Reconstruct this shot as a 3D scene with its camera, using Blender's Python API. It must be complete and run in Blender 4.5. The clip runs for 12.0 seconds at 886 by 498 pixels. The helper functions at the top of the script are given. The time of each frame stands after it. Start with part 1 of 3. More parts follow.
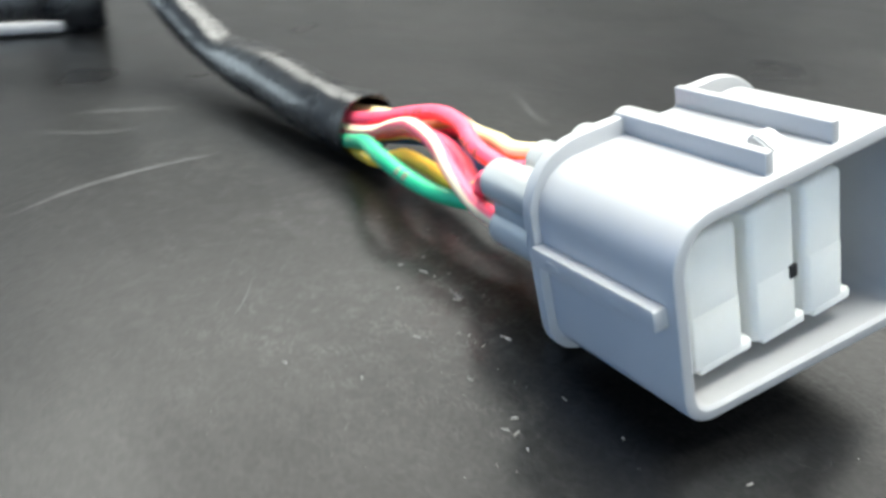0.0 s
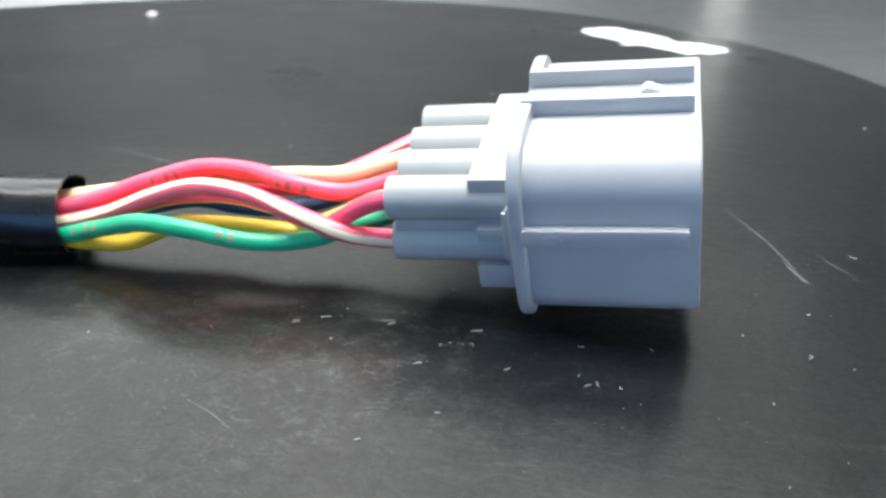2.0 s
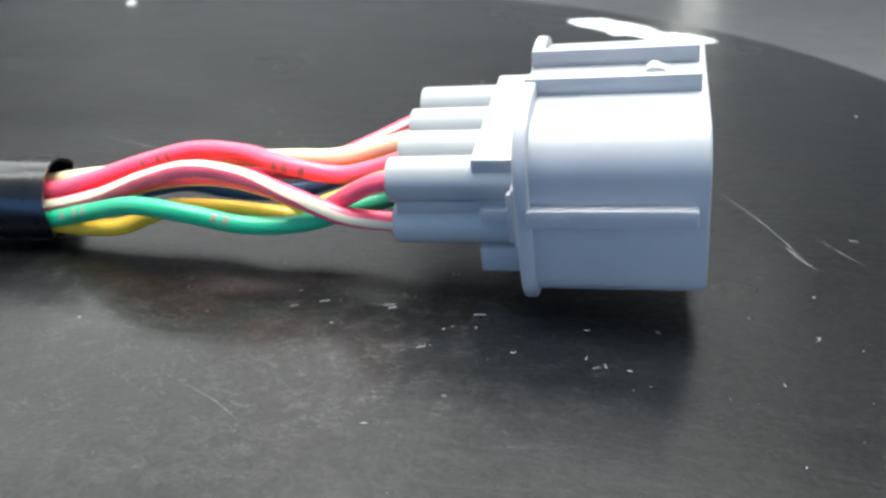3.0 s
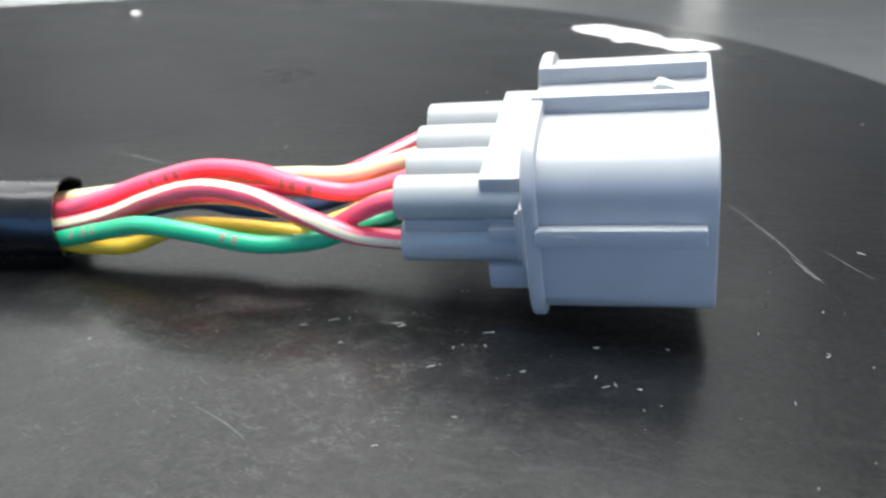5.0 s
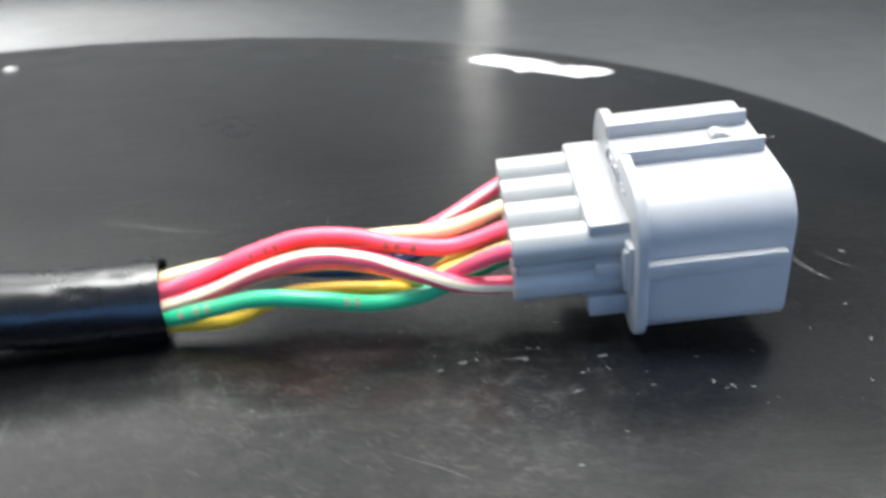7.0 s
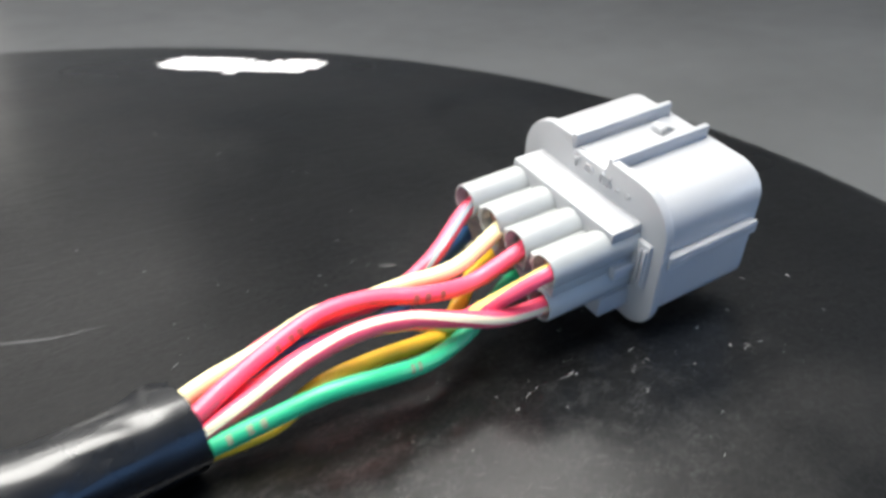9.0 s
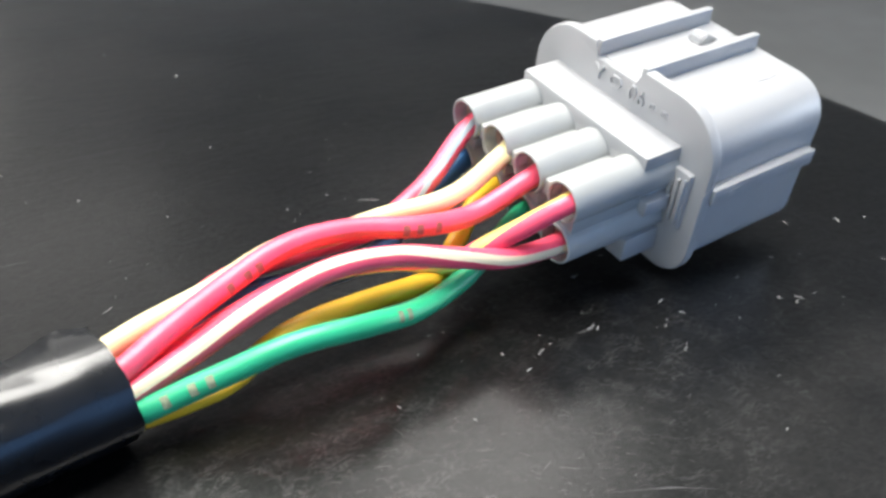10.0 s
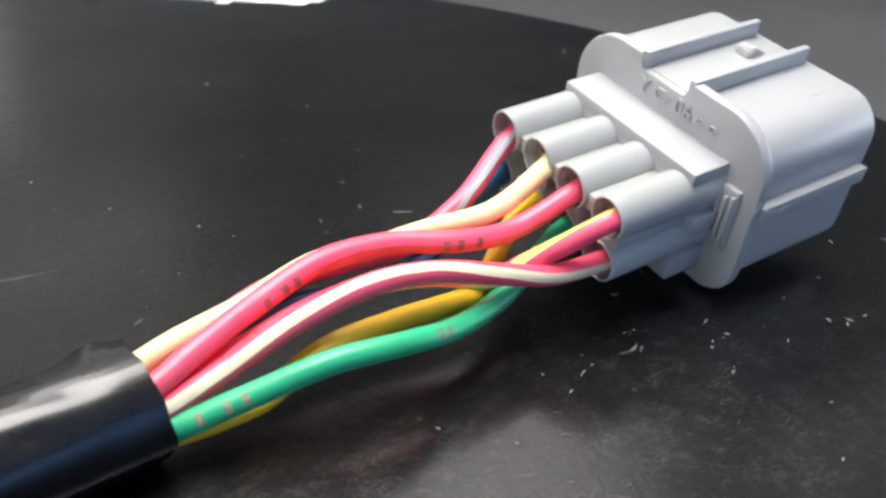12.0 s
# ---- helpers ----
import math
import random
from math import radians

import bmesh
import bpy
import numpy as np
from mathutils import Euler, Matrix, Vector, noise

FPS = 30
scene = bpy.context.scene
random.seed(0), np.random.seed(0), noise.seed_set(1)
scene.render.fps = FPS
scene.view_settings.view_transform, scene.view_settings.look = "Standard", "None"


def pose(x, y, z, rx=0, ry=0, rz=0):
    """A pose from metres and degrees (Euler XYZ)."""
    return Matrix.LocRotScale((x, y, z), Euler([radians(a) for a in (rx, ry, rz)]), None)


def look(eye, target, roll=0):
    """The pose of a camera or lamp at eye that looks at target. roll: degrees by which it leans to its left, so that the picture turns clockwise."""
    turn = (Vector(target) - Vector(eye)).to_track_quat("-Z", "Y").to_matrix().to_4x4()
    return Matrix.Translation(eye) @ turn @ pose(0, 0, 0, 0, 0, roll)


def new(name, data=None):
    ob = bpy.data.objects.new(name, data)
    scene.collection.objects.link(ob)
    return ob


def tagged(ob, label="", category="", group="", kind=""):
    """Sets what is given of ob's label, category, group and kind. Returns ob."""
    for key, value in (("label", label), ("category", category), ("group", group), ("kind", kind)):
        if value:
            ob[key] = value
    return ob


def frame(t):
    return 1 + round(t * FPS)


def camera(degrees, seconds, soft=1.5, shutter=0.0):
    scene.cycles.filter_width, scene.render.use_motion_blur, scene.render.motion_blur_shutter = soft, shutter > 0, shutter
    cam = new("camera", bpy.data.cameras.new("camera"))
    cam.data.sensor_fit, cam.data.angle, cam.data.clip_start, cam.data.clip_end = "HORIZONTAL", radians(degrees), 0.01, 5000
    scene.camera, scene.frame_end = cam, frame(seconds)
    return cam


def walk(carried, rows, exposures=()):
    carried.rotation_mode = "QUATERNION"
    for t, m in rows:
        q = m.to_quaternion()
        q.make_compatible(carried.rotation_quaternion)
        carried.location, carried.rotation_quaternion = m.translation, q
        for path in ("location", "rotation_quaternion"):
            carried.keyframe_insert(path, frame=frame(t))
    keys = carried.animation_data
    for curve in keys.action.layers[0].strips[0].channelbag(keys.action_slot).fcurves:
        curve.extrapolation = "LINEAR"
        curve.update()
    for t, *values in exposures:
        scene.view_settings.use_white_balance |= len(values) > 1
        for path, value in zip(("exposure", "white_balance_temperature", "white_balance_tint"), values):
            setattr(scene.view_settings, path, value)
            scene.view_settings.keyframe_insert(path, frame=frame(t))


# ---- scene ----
# ---- camera and walk ----
cam = camera(53.71, 12.0, soft=2.8, shutter=0.8)
cam.data.dof.use_dof = True
cam.data.dof.focus_distance, cam.data.dof.aperture_fstop = 0.088, 56.0
# seconds, eye (m), turn (degrees)
ROWS = [
    (0, 0.06202, -0.04596, 0.04636, 64.82, -0.76, 61.10),
    (0.5, 0.05017, -0.05608, 0.04707, 65.34, -0.49, 48.78),
    (1, 0.03856, -0.06845, 0.04653, 65.79, -0.29, 36.95),
    (1.5, 0.02458, -0.08183, 0.04525, 66.11, 0.31, 24.96),
    (2, 0.01564, -0.08446, 0.04679, 66.24, 1.02, 14.19),
    (2.5, 0.01409, -0.08370, 0.04554, 66.08, 0.80, 13.32),
    (3, 0.01271, -0.08402, 0.04461, 66.02, 0.50, 12.79),
    (3.5, 0.01219, -0.08438, 0.04534, 66.15, 0.73, 12.57),
    (3.7, 0.01355, -0.08346, 0.04764, 65.44, 1.30, 13.24),
    (5.5, 0.01189, -0.08363, 0.04583, 66.38, 1.01, 12.79),
    (6, 0.01201, -0.08386, 0.04575, 66.42, 0.97, 12.90),
    (6.5, 0.00503, -0.08735, 0.04763, 66.35, 1.41, 9.90),
    (7, -0.02217, -0.09695, 0.05621, 66.60, 1.83, -1.11),
    (7.2, -0.02984, -0.09440, 0.05839, 66.19, 2.18, -4.60),
    (8.8, -0.07771, -0.07717, 0.06453, 63.94, 1.09, -31.76),
    (9, -0.07545, -0.07255, 0.06459, 63.53, 1.03, -32.63),
    (9.5, -0.07064, -0.06359, 0.05772, 62.12, 0.43, -33.09),
    (10, -0.06843, -0.05736, 0.05168, 61.15, -0.70, -33.55),
    (10.5, -0.06794, -0.05462, 0.05056, 60.67, -0.65, -33.55),
    (11, -0.06827, -0.05427, 0.05093, 60.91, -0.66, -33.06),
    (11.5, -0.06865, -0.05406, 0.05099, 61.60, -0.88, -32.33),
    (12, -0.06892, -0.05413, 0.05099, 61.74, -0.92, -32.08),
]
# seconds, stops, kelvin, tint
EXPOSURES = [(0.0, 0.03, 6600, 4), (1.0, -0.04, 6450, 4), (2.5, -0.12, 6350, 6), (5.5, -0.2, 6380, 7), (6.5, -0.22, 6400, 8), (7.0, -0.16, 6420, 8), (9.0, -0.32, 6620, 9), (10.0, -0.28, 6640, 9), (12.0, -0.60, 6680, 10)]
walk(cam, [(t, pose(x, y, z, rx, ry, rz)) for t, x, y, z, rx, ry, rz in ROWS], EXPOSURES)

# ---- light ----
world = bpy.data.worlds.new("room_air")
scene.world = world
world.use_nodes = True
world.node_tree.nodes["Background"].inputs[0].default_value = (0.75, 0.85, 1.0, 1)
world.node_tree.nodes["Background"].inputs[1].default_value = 0.02


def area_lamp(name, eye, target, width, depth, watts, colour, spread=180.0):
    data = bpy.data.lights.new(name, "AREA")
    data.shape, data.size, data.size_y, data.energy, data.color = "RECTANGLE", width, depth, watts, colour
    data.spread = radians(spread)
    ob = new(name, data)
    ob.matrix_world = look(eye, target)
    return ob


FLOOR_Z, CEIL_Z = -0.45, 2.15
# unseen lights: one over the stool, weaker fills added round it to brighten the seat
area_lamp("unseen_overhead_light", (0.0, 0.25, CEIL_Z - 0.02), (0.0, 0.25, 0), 1.2, 1.2, 118, (1.0, 0.985, 0.96))
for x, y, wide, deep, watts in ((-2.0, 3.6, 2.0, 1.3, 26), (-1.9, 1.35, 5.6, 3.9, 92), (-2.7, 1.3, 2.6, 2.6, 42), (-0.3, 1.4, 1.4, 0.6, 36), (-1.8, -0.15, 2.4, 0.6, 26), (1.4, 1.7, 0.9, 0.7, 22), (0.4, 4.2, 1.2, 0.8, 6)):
    area_lamp("unseen_overhead_light", (x, y, CEIL_Z - 0.02 - 0.02 / wide), (x, y, 0), wide, deep, watts, (1.0, 0.985, 0.96))

# narrow-beam fill, added out of view to brighten the far floor
area_lamp("unseen_overhead_light", (-2.1, 2.9, CEIL_Z - 0.06), (-2.1, 2.9, 0), 1.2, 1.2, 130, (1.0, 0.97, 0.94), 70.0)


# ---- materials ----


def material(name, colour, rough=0.5, metal=0.0, vary=0.12, scale=300.0, fine=3000.0, bump=0.05, coat=0.0, rough_vary=0.1, spec=0.5, per_object=0.0):
    """A surface with stains at one size (scale per metre) and grain at a finer one."""
    m = bpy.data.materials.new(name)
    m.use_nodes = True
    nt = m.node_tree
    n, l = nt.nodes, nt.links
    b = n["Principled BSDF"]
    b.inputs["Roughness"].default_value, b.inputs["Metallic"].default_value = rough, metal
    b.inputs["Specular IOR Level"].default_value, b.inputs["Coat Weight"].default_value = spec, coat
    co = n.new("ShaderNodeTexCoord")
    big, small = n.new("ShaderNodeTexNoise"), n.new("ShaderNodeTexNoise")
    big.inputs["Scale"].default_value, small.inputs["Scale"].default_value = scale, fine
    big.inputs["Detail"].default_value, small.inputs["Detail"].default_value = 5, 3
    for k in (big, small):
        l.new(co.outputs["Object"], k.inputs["Vector"])
    ramp = n.new("ShaderNodeMapRange")
    ramp.inputs["From Min"].default_value, ramp.inputs["From Max"].default_value = 0.3, 0.7
    ramp.inputs["To Min"].default_value, ramp.inputs["To Max"].default_value = 1 - vary, 1 + vary
    l.new(big.outputs["Fac"], ramp.inputs["Value"])
    hue = n.new("ShaderNodeHueSaturation")
    hue.inputs["Color"].default_value = (*colour, 1)
    last = ramp.outputs["Result"]
    if per_object:
        info, add = n.new("ShaderNodeObjectInfo"), n.new("ShaderNodeMath")
        add.operation = "MULTIPLY_ADD"
        add.inputs[1].default_value = per_object
        l.new(info.outputs["Random"], add.inputs[0])
        l.new(last, add.inputs[2])
        last = add.outputs[0]
    l.new(last, hue.inputs["Value"])
    l.new(hue.outputs["Color"], b.inputs["Base Color"])
    rr = n.new("ShaderNodeMapRange")
    rr.inputs["From Min"].default_value, rr.inputs["From Max"].default_value = 0.3, 0.7
    rr.inputs["To Min"].default_value, rr.inputs["To Max"].default_value = max(0.02, rough - rough_vary), min(1, rough + rough_vary)
    l.new(small.outputs["Fac"], rr.inputs["Value"])
    l.new(rr.outputs["Result"], b.inputs["Roughness"])
    bp = n.new("ShaderNodeBump")
    bp.inputs["Strength"].default_value, bp.inputs["Distance"].default_value = bump, 0.0002
    l.new(small.outputs["Fac"], bp.inputs["Height"])
    l.new(bp.outputs["Normal"], b.inputs["Normal"])
    return m


def translucent(*args, **kw):
    m = material(*args, **kw)
    b = m.node_tree.nodes["Principled BSDF"]
    b.inputs["Subsurface Weight"].default_value, b.inputs["Subsurface Scale"].default_value = 0.5, 0.003
    b.inputs["Subsurface Radius"].default_value = (1.0, 0.95, 0.85)
    return m


def glow(name, colour, strength):
    m = bpy.data.materials.new(name)
    m.use_nodes = True
    n = m.node_tree.nodes
    e = n.new("ShaderNodeEmission")
    e.inputs[0].default_value, e.inputs[1].default_value = (*colour, 1), strength
    m.node_tree.links.new(e.outputs[0], n["Material Output"].inputs[0])
    return m


def seat_material():
    """Glossy black plastic: smudges, a web of hairline scratches, worn patches, haze put into the colour."""
    m = material("black_gloss", (0.0014, 0.0015, 0.0017), 0.2, spec=0.5, scale=30, fine=150, bump=0.0)
    nt = m.node_tree
    n, l = nt.nodes, nt.links
    b = n["Principled BSDF"]
    co = n.new("ShaderNodeTexCoord")
    lines = None
    for k, (turn, long, thin, low) in enumerate(((20, 420, 4300, 0.69), (75, 540, 4600, 0.70), (130, 360, 4100, 0.70), (165, 600, 4900, 0.69))):
        mp, ns, th = n.new("ShaderNodeMapping"), n.new("ShaderNodeTexNoise"), n.new("ShaderNodeMapRange")
        mp.inputs["Rotation"].default_value[2] = radians(turn)
        mp.inputs["Scale"].default_value = (long, thin, 1)
        mp.inputs["Location"].default_value = (k * 7.3, k * 3.1, 0)
        ns.inputs["Scale"].default_value, ns.inputs["Detail"].default_value, ns.inputs["Distortion"].default_value = 1, 2, 0.4
        th.inputs["From Min"].default_value, th.inputs["From Max"].default_value = low, low + 0.1
        l.new(co.outputs["Object"], mp.inputs["Vector"])
        l.new(mp.outputs["Vector"], ns.inputs["Vector"])
        l.new(ns.outputs["Fac"], th.inputs["Value"])
        if lines is None:
            lines = th.outputs["Result"]
        else:
            mx = n.new("ShaderNodeMath")
            mx.operation = "MAXIMUM"
            l.new(lines, mx.inputs[0])
            l.new(th.outputs["Result"], mx.inputs[1])
            lines = mx.outputs[0]
    # a web of curly scuff marks: broken contour lines of two noises
    for scale, stretch, turn, thin, low in ((820, 0.4, -24, 0.014, 0.42), (1500, 0.45, 14, 0.017, 0.46)):
        mp, cn, cs, ca, cr, cb, cm, ck, both = [n.new("ShaderNode" + k) for k in ("Mapping", "TexNoise", "Math", "Math", "MapRange", "TexNoise", "MapRange", "Math", "Math")]
        mp.inputs["Rotation"].default_value[2] = radians(turn)
        mp.inputs["Scale"].default_value = (stretch, 1, 1)
        cn.inputs["Scale"].default_value, cn.inputs["Detail"].default_value, cn.inputs["Distortion"].default_value = scale, 4, 1.2
        cs.operation, ca.operation, ck.operation, both.operation = "SUBTRACT", "ABSOLUTE", "MULTIPLY", "MAXIMUM"
        cs.inputs[1].default_value = 0.5
        cr.inputs["From Min"].default_value, cr.inputs["From Max"].default_value = thin, 0.004
        cb.inputs["Scale"].default_value, cb.inputs["Detail"].default_value = 330, 3
        cm.inputs["From Min"].default_value, cm.inputs["From Max"].default_value = low, low + 0.16
        l.new(co.outputs["Object"], mp.inputs["Vector"])
        l.new(mp.outputs["Vector"], cn.inputs["Vector"])
        l.new(co.outputs["Object"], cb.inputs["Vector"])
        l.new(cn.outputs["Fac"], cs.inputs[0])
        l.new(cs.outputs[0], ca.inputs[0])
        l.new(ca.outputs[0], cr.inputs["Value"])
        l.new(cb.outputs["Fac"], cm.inputs["Value"])
        l.new(cr.outputs["Result"], ck.inputs[0])
        l.new(cm.outputs["Result"], ck.inputs[1])
        l.new(lines, both.inputs[0])
        l.new(ck.outputs[0], both.inputs[1])
        lines = both.outputs[0]
    # the most scuffed part, and cloudy patches: wear with glare haze put into the colour
    mid, away, worn, patch, pr, wear, fade, mul = [n.new("ShaderNode" + k) for k in ("Mapping", "VectorMath", "MapRange", "TexNoise", "MapRange", "Math", "Math", "Math")]
    mid.vector_type = "TEXTURE"
    mid.inputs["Location"].default_value, mid.inputs["Scale"].default_value = (0.0792, -0.0690, 0), (0.062, 0.034, 1)
    away.operation = "LENGTH"
    worn.interpolation_type = "SMOOTHSTEP"
    worn.inputs["From Min"].default_value, worn.inputs["From Max"].default_value = 1.0, 0.35
    worn.inputs["To Min"].default_value = 0.12
    patch.inputs["Scale"].default_value, patch.inputs["Detail"].default_value = 55, 6
    pr.inputs["From Min"].default_value, pr.inputs["From Max"].default_value = 0.36, 0.66
    pr.inputs["To Min"].default_value = 0.25
    wear.operation = mul.operation = fade.operation = "MULTIPLY"
    fade.inputs[1].default_value = WEAR_HAZE
    l.new(co.outputs["Object"], mid.inputs["Vector"])
    l.new(mid.outputs["Vector"], away.inputs[0])
    l.new(away.outputs["Value"], worn.inputs["Value"])
    l.new(co.outputs["Object"], patch.inputs["Vector"])
    l.new(patch.outputs["Fac"], pr.inputs["Value"])
    l.new(worn.outputs["Result"], wear.inputs[0])
    l.new(pr.outputs["Result"], wear.inputs[1])
    # one paler patch: reflected haze below the hood, put into the base colour
    spot, far, haze_at, scaled, most = [n.new("ShaderNode" + k) for k in ("Mapping", "VectorMath", "MapRange", "Math", "Math")]
    spot.vector_type = "TEXTURE"
    spot.inputs["Location"].default_value, spot.inputs["Scale"].default_value = (0.1172, -0.0827, 0), (0.040, 0.016, 1)
    far.operation, scaled.operation, most.operation = "LENGTH", "MULTIPLY", "MAXIMUM"
    haze_at.interpolation_type = "SMOOTHSTEP"
    haze_at.inputs["From Min"].default_value, haze_at.inputs["From Max"].default_value = 1.0, 0.2
    haze_at.inputs["To Max"].default_value = 0.5
    l.new(co.outputs["Object"], spot.inputs["Vector"])
    l.new(spot.outputs["Vector"], far.inputs[0])
    l.new(far.outputs["Value"], haze_at.inputs["Value"])
    l.new(haze_at.outputs["Result"], scaled.inputs[0])
    l.new(pr.outputs["Result"], scaled.inputs[1])
    l.new(wear.outputs[0], fade.inputs[0])
    l.new(fade.outputs[0], most.inputs[0])
    l.new(scaled.outputs[0], most.inputs[1])
    l.new(wear.outputs[0], mul.inputs[0])
    l.new(lines, mul.inputs[1])
    old = b.inputs["Base Color"].links[0].from_socket
    cloud, mix = n.new("ShaderNodeMix"), n.new("ShaderNodeMix")
    cloud.data_type = mix.data_type = "RGBA"
    cloud.inputs["B"].default_value = (0.030, 0.029, 0.028, 1)
    mix.inputs["B"].default_value = (0.021, 0.021, 0.0205, 1)
    l.new(most.outputs[0], cloud.inputs["Factor"])
    l.new(old, cloud.inputs["A"])
    l.new(cloud.outputs["Result"], mix.inputs["A"])
    l.new(mul.outputs[0], mix.inputs["Factor"])
    l.new(mix.outputs["Result"], b.inputs["Base Color"])
    # smudges change the gloss
    sm, sr = n.new("ShaderNodeTexNoise"), n.new("ShaderNodeMapRange")
    sm.inputs["Scale"].default_value, sm.inputs["Detail"].default_value, sm.inputs["Distortion"].default_value = 26, 2, 0.3
    sr.inputs["From Min"].default_value, sr.inputs["From Max"].default_value = 0.1, 0.9
    sr.inputs["To Min"].default_value, sr.inputs["To Max"].default_value = SEAT_ROUGH
    l.new(co.outputs["Object"], sm.inputs["Vector"])
    l.new(sm.outputs["Fac"], sr.inputs["Value"])
    l.new(sr.outputs["Result"], b.inputs["Roughness"])
    b.inputs["Coat Weight"].default_value, b.inputs["Coat Roughness"].default_value = 0.34, 0.19
    crinkle, bp = n.new("ShaderNodeTexNoise"), n.new("ShaderNodeBump")
    crinkle.inputs["Scale"].default_value, crinkle.inputs["Detail"].default_value, crinkle.inputs["Distortion"].default_value = 900, 4, 1.6
    bp.inputs["Strength"].default_value, bp.inputs["Distance"].default_value = 0.3, 0.00012
    l.new(co.outputs["Object"], crinkle.inputs["Vector"])
    relief = n.new("ShaderNodeMath")
    relief.operation = "MULTIPLY_ADD"
    relief.inputs[1].default_value = 0.42
    l.new(mul.outputs[0], relief.inputs[0])
    l.new(crinkle.outputs["Fac"], relief.inputs[2])
    # low ripples in the moulded skin
    rm, rn, wavy = n.new("ShaderNodeMapping"), n.new("ShaderNodeTexNoise"), n.new("ShaderNodeMath")
    rm.inputs["Rotation"].default_value[2] = radians(-8)
    rm.inputs["Scale"].default_value = (0.38, 1, 1)
    rn.inputs["Scale"].default_value, rn.inputs["Detail"].default_value, rn.inputs["Roughness"].default_value, rn.inputs["Distortion"].default_value = 240, 5, 0.55, 1.4
    wavy.operation = "MULTIPLY_ADD"
    wavy.inputs[1].default_value = 2.6
    l.new(co.outputs["Object"], rm.inputs["Vector"])
    l.new(rm.outputs["Vector"], rn.inputs["Vector"])
    l.new(rn.outputs["Fac"], wavy.inputs[0])
    l.new(relief.outputs[0], wavy.inputs[2])
    l.new(wavy.outputs[0], bp.inputs["Height"])
    l.new(bp.outputs["Normal"], b.inputs["Normal"])
    mot, dull, cap = n.new("ShaderNodeMapRange"), n.new("ShaderNodeMath"), n.new("ShaderNodeMath")
    mot.inputs["From Min"].default_value, mot.inputs["From Max"].default_value = 0.35, 0.70
    mot.inputs["To Min"].default_value, mot.inputs["To Max"].default_value = 0.155, 0.265
    l.new(crinkle.outputs["Fac"], mot.inputs["Value"])
    dull.operation, cap.operation = "MULTIPLY_ADD", "MINIMUM"
    dull.inputs[1].default_value, cap.inputs[1].default_value = 0.42, 1.0
    l.new(mul.outputs[0], dull.inputs[0])
    l.new(mot.outputs["Result"], dull.inputs[2])
    l.new(dull.outputs[0], cap.inputs[0])
    l.new(cap.outputs[0], b.inputs["Specular IOR Level"])
    fine = n.new("ShaderNodeBump")
    fine.inputs["Strength"].default_value, fine.inputs["Distance"].default_value = 0.1, 0.00012
    l.new(crinkle.outputs["Fac"], fine.inputs["Height"])
    l.new(fine.outputs["Normal"], b.inputs["Coat Normal"])
    return m


SEAT_ROUGH, WEAR_HAZE = (0.21, 0.44), 0.12
GREY = material("grey_nylon", (0.40, 0.405, 0.415), 0.34, vary=0.05, scale=120, fine=1400, bump=0.008, rough_vary=0.02)
GREY_TUBE = material("grey_nylon_tube", (0.375, 0.385, 0.38), 0.27, vary=0.05, scale=150, fine=1400, bump=0.0, rough_vary=0.0, per_object=0.05)
WHITE = translucent("white_nylon", (0.86, 0.86, 0.82), 0.45, vary=0.04, scale=150, fine=2000, bump=0.08)
SEAL = material("brown_rubber", (0.30, 0.19, 0.16), 0.6, vary=0.2)
HOLE_SHADE = material("hole_shade", (0.01, 0.01, 0.012), 0.6)
SEAT = seat_material()
LETTER = material("white_print", (0.86, 0.86, 0.86), 0.5, vary=0.04, scale=200)
DUST = material("dust_white", (0.38, 0.38, 0.37), 0.8, vary=0.25, scale=400)
MARK = material("scratch_grey", (0.08, 0.08, 0.084), 0.5, vary=0.4, scale=500)
SCUFF = material("scuff_grey", (0.045, 0.045, 0.046), 0.5, vary=0.6, scale=300, fine=1500, spec=1.0)
SMEAR = material("smear_grey", (0.028, 0.028, 0.03), 0.45, vary=0.6, scale=400, fine=1500)
SLEEVE = material("black_vinyl", (0.006, 0.0065, 0.008), 0.28, vary=0.3, scale=170, fine=260, bump=0.03, rough_vary=0.035, spec=0.42, coat=0.4)
SLEEVE.node_tree.nodes["Principled BSDF"].inputs["Coat Roughness"].default_value = 0.13
PRINT = material("ink_dark", (0.42, 0.13, 0.09), 0.6, vary=0.3, scale=3000)
PRINT_PALE = material("ink_pale", (0.24, 0.27, 0.17), 0.6, vary=0.3, scale=3000)
FLOOR_M = material("grey_floor", (0.115, 0.118, 0.12), 0.34, vary=0.12, scale=1.8, fine=12, bump=0.0, rough_vary=0.03)
WALL_M = material("pale_wall", (0.245, 0.245, 0.243), 0.8, vary=0.05, scale=1.5, fine=60)
CEIL_M = material("white_ceiling", (0.75, 0.75, 0.74), 0.85, vary=0.04, scale=1.5, fine=60)
FRAME_M = material("dark_metal_frame", (0.10, 0.10, 0.11), 0.4, metal=0.8, vary=0.1, scale=20)


def insulation(name, colour):
    return material(name, colour, 0.38, vary=0.1, scale=250, fine=1500, bump=0.05, rough_vary=0.05, spec=0.6)


